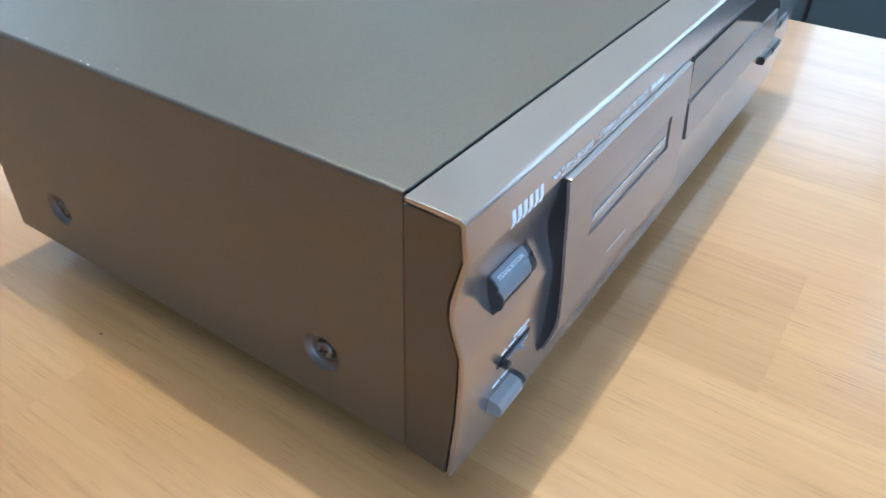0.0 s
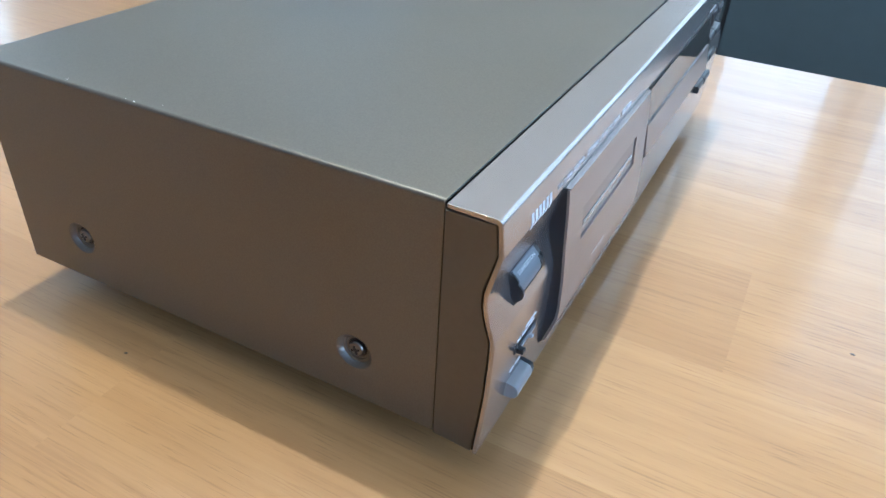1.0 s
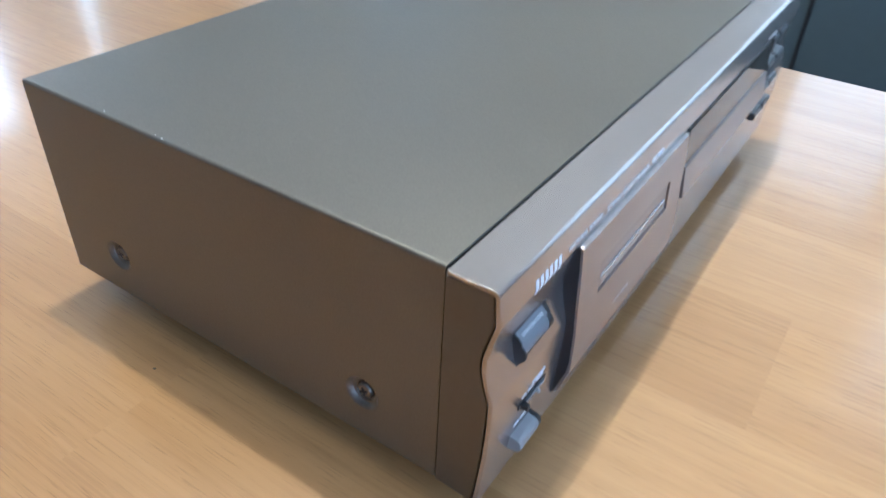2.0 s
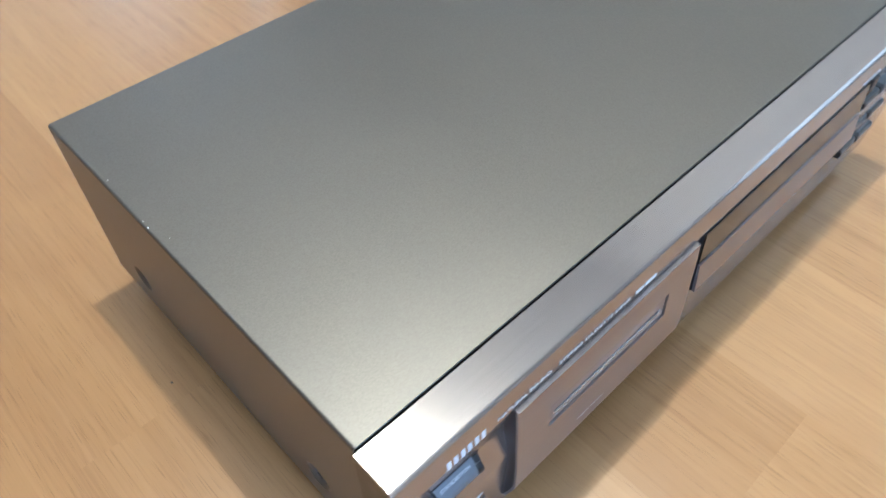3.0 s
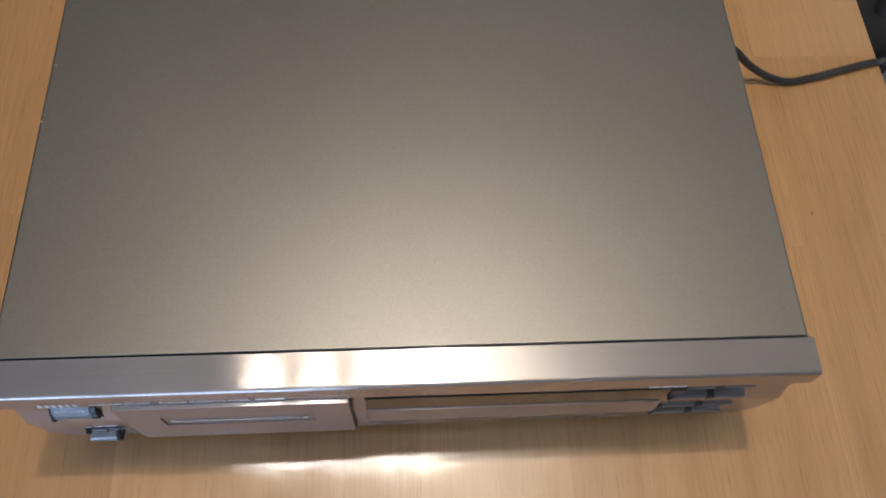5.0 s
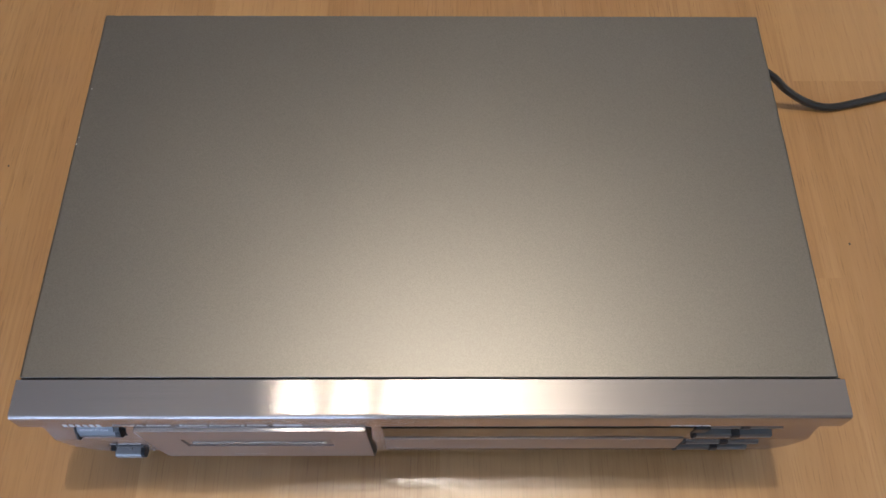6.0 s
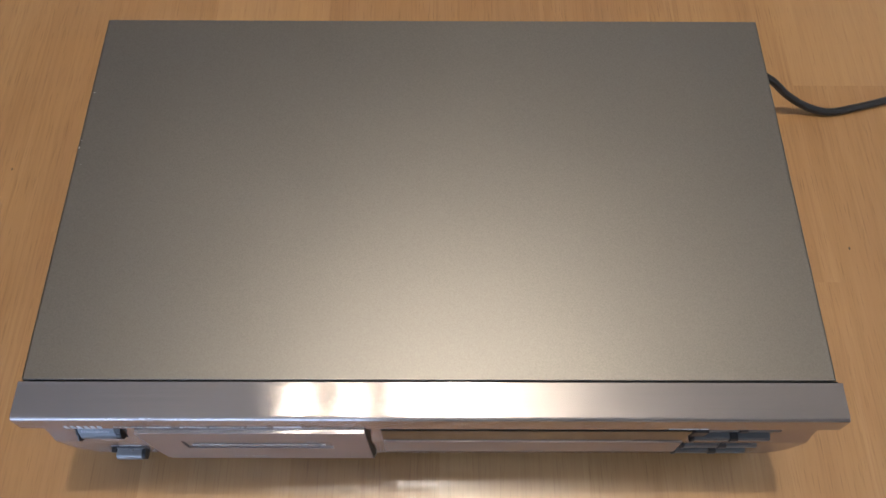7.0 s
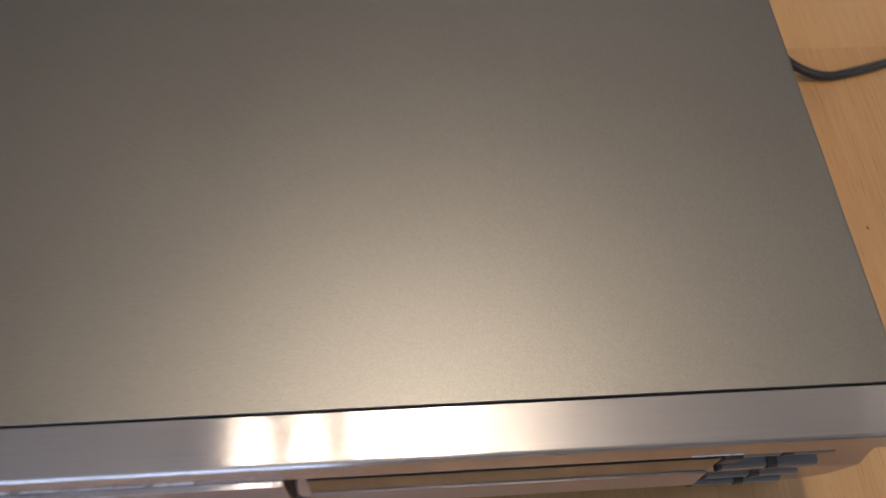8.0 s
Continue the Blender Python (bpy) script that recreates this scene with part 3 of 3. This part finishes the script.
    lettering("lettering", "STANDBY/ON", x0 + 0.0020, -0.00045, 0.0878, 0.0155, 0.0015, INK, well, 44)

    # maker's mark as a row of plain upright blocks, and the printed line after it
    for i in range(6):
        a = 0.0238 + i * 0.0035
        p("mark_block", extrude([(front_y(z) - 0.0001, z) for z in (0.1130, 0.1092, 0.1068)] + [(0.001, 0.1068), (0.001, 0.1130)], a, a + 0.0021), INK, None, "plain white block of the maker's mark")
    words = lettering("lettering", "NATURAL SOUND", 0.0500, front_y(0.1112) - 0.00012, 0.1104, 0.0300, 0.0022, INK, deck)
    words.matrix_parent_inverse = deck_inv
    words = lettering("lettering", "STEREO CASSETTE DECK", 0.0850, front_y(0.1112) - 0.00012, 0.1104, 0.0460, 0.0022, INK, deck)
    words.matrix_parent_inverse = deck_inv
    for a, b in ((0.1345, 0.1400), (0.1410, 0.1490)):
        p("print_bar", box(a, b, front_y(0.1112) - 0.00012, 0.0, 0.1104, 0.1124), INK)

    for a, b in ((0.3440, 0.3500), (0.3508, 0.3600), (0.3608, 0.3650)):
        p("print_bar", box(a, b, front_y(0.1098) - 0.0001, 0.0, 0.1092, 0.1104), INK)

    # timer slide switch and its print
    yf = front_y(0.0505)
    slide = p("slide_switch", box(0.0230, 0.0455, yf - 0.0003, 0.0035, 0.0486, 0.0516), BLACK, None, "small slide switch in a dark slot")
    part("rail", box(0.0262, 0.0432, yf - 0.0012, yf - 0.0002, 0.0489, 0.0508, bevel=0.0003), KEYGREY, slide, "blue-grey sliding rail", True)
    part("knob", box(0.0243, 0.0272, yf - 0.0034, yf - 0.0001, 0.0487, 0.0512, bevel=0.0005), BLACK, slide, "small black knob")
    pin = Matrix.Translation((0.0362, yf - 0.0012, 0.0499)) @ pose(0, 0, 0, 90, 0, 0)
    part("pin", revolve([(0.0011, 0), (0.0011, 0.0010), (0.0008, 0.0015), (0, 0.0016)], pin, 16), KEYPALE, slide, "tiny bright pin", True)
    for a, b, z in ((0.0250, 0.0285, 0.0540), (0.0300, 0.0350, 0.0540), (0.0365, 0.0425, 0.0540), (0.0330, 0.0440, 0.0562)):
        p("print_bar", box(a, b, front_y(z) - 0.0002, front_y(z) + 0.0005, z - 0.0005, z + 0.0005), INK)

    # eject key: a tongue with a rounded nose
    prof = [(0.0038, 0.0360), (-0.0042, 0.0348), (-0.0058, 0.0340), (-0.0066, 0.0323), (-0.0066, 0.0300), (-0.0056, 0.0284), (-0.0037, 0.0278), (0.0038, 0.0273)]
    ej = p("eject_key", extrude(prof, 0.0205, 0.0362, 0.0003), KEYPALE, None, "protruding blue-grey eject key", True)
    part("key_end", extrude([(y + 0.0002, z) for y, z in prof], 0.0363, 0.0386), BLACK, ej)
    for a, b in ((0.0218, 0.0260), (0.0272, 0.0320)):
        p("print_bar", box(a, b, front_y(0.0405) - 0.0002, front_y(0.0405) + 0.0005, 0.0400, 0.0410), INK)

    # transport keys: four steps of two thin bars, each with a black end; the top step lies nearly flush
    p("sensor_window", box(0.3590, 0.3670, -0.0030, 0.0040, 0.0950, 0.1060, bevel=0.0006), BLACK, None, "black remote sensor window")
    for z, out, first in ((0.0480, -0.0046, 0.3649), (0.0662, -0.0042, 0.3649), (0.0850, -0.0036, 0.3649), (0.1015, -0.0016, 0.3679)):
        for a, b in ((first, 0.3845), (0.3893, 0.4072)):
            prof = [(0.0045, z + 0.0031), (out + 0.0012, z + 0.0026), (out + 0.0003, z + 0.0014), (out, z - 0.0010), (out + 0.0008, z - 0.0026), (0.0045, z - 0.0031)]
            key = p("transport_key", extrude(prof, a, b, 0.0003), KEYDARK, None, "dark grey plastic transport key", True)
            back = 0.0045 if a > 0.37 else 0.0020
            part("key_end", extrude([(y - 0.0005 if y < 0.004 else y, q) for y, q in prof], a - back, a - 0.0001, 0.0002), BLACK, key, "", True)

    # rear panel, and chips in the lid's paint
    p("rear_panel", box(0.004, W - 0.006, BACK - 0.0028, BACK - 0.0012, 0.0140, TOP - 0.0030), CHASSIS)
    for cx, cy, s, turn in ((0.0040, 0.2045, 0.0011, 20), (0.0026, 0.1640, 0.0016, 70), (0.0030, 0.1690, 0.0009, 10), (0.0062, 0.1520, 0.0005, 0)):
        m = Matrix.Translation((cx, cy, TOP + 0.00045)) @ pose(0, 0, 0, 0, 0, turn) @ Matrix.Diagonal((s, s * 0.5, 0.00012, 1))
        c = bmesh.new()
        bmesh.ops.create_icosphere(c, subdivisions=1, radius=0.5, matrix=m)
        p("paint_chip", c, CHIP, None, "pale chip in the paint")
    return deck


cassette_deck()


# ---------------- loose things ----------------
def power_cable():
    """Mains lead: out of the rear, down on to the table, over its edge to the floor."""
    c = thing("power_cable", "black mains cable running across the table", "cable", (0.52, 0.28, 0))
    bm = add_tube(bmesh.new(), [(0.395, 0.2625, 0.055), (0.405, 0.285, 0.056), (0.440, 0.296, 0.052), (0.4792, 0.2856, 0.040), (0.5018, 0.2824, 0.022),
                                (0.5232, 0.2808, 0.0085), (0.5436, 0.2789, 0.0033), (0.5679, 0.2834, 0.0033), (0.5868, 0.2885, 0.0033), (0.6167, 0.2965, 0.0036),
                                (0.6305, 0.3000, -0.001), (0.640, 0.303, -0.03), (0.643, 0.304, -0.30), (0.644, 0.304, -0.60), (0.66, 0.30, FLOOR + 0.004), (0.9, 0.32, FLOOR + 0.004)], 0.0031)
    ob = part("jacket", bm, CORD, c, "", True)
    ob.matrix_parent_inverse = Matrix.Translation((-0.52, -0.28, 0))


power_cable()


def coiled_cable():
    c = thing("coiled_cable", "loosely coiled thin black cable with a white tag", "cable", (-0.165, 0.04, 0))
    pts = []
    for i in range(37):
        a, f = i / 36 * 4.2 * math.pi + 2.6, i / 36
        rx, ry = 0.0300 - 0.0075 * f, 0.0142 - 0.0062 * f
        x = -0.1555 + rx * math.cos(a)
        pts.append((x, 0.0425 + ry * math.sin(a) - 0.08 * (x + 0.157), 0.0024 + 0.0042 * f))
    pts += [(-0.200, 0.050, 0.0035), (-0.235, 0.056, 0.0024), (-0.31, 0.06, 0.0024)]
    ob = part("cord", add_tube(bmesh.new(), pts, 0.0024), CORD, c, "", True)
    ob.matrix_parent_inverse = Matrix.Translation((0.165, -0.04, 0))
    tag = part("tag", box(-0.178, -0.1500, 0.008, 0.0235, 0.0002, 0.0085, bevel=0.003, seg=3), PLUGWHITE, c, "white plastic tag", True)
    tag.matrix_parent_inverse = Matrix.Translation((0.165, -0.04, 0))


coiled_cable()


def packet():
    ob = part("packet", box(-0.06, 0.06, -0.04, 0.04, 0.0003, 0.022, bevel=0.006, seg=3), PAPERBLUE, None, "", True)
    ob.matrix_world = pose(0.215, 0.875, 0, 0, 0, -25)
    tagged(ob, "blue printed packet lying on the table", "packet")
    for i, (a, b, c) in enumerate(((-0.045, 0.012, -0.02), (-0.04, 0.03, 0.0), (-0.045, -0.005, 0.018))):
        part("print_bar", box(a, b, c, c + 0.008, 0.0219, 0.0223), INK, ob)


packet()


def chair():
    """Plastic shell chair beyond the table's edge."""
    c = thing("shell_chair", "white plastic shell chair with dark steel legs", "chair", (1.18, 0.48, FLOOR))
    top = 0.47
    bm = bmesh.new()
    add_box(bm, -0.195, 0.195, -0.19, 0.21, top - 0.035, top, bevel=0.017, seg=4)
    part("seat", bm, SHELL, c, "", True)
    part("backrest", box(0.165, 0.185, -0.17, 0.19, top + 0.02, top + 0.34, bevel=0.009, seg=3), SHELL, c, "", True)
    for lx in (-0.15, 0.15):
        for ly in (-0.15, 0.17):
            part("leg", add_tube(bmesh.new(), [(lx * 1.1, ly * 1.1, 0), (lx, ly, top - 0.034)], 0.010), STEEL, c, "", True)


chair()


def bag():
    bm = box(-0.06, 0.06, -0.14, 0.14, 0, 0.46, bevel=0.03, seg=4)
    for v in bm.verts:
        v.co += Vector((0.012, 0.012, 0.0)) * noise.noise(v.co * 9)
    ob = part("shoulder_bag", bm, BAGCLOTH, None, "", True)
    ob.location = (0.895, 0.70, FLOOR)
    tagged(ob, "black fabric shoulder bag standing on the floor", "bag")
    part("strap", add_tube(bmesh.new(), [(0, -0.10, 0.45), (0, -0.06, 0.50), (0, 0.06, 0.50), (0, 0.10, 0.45)], 0.008), BAGCLOTH, ob, "", True)


bag()
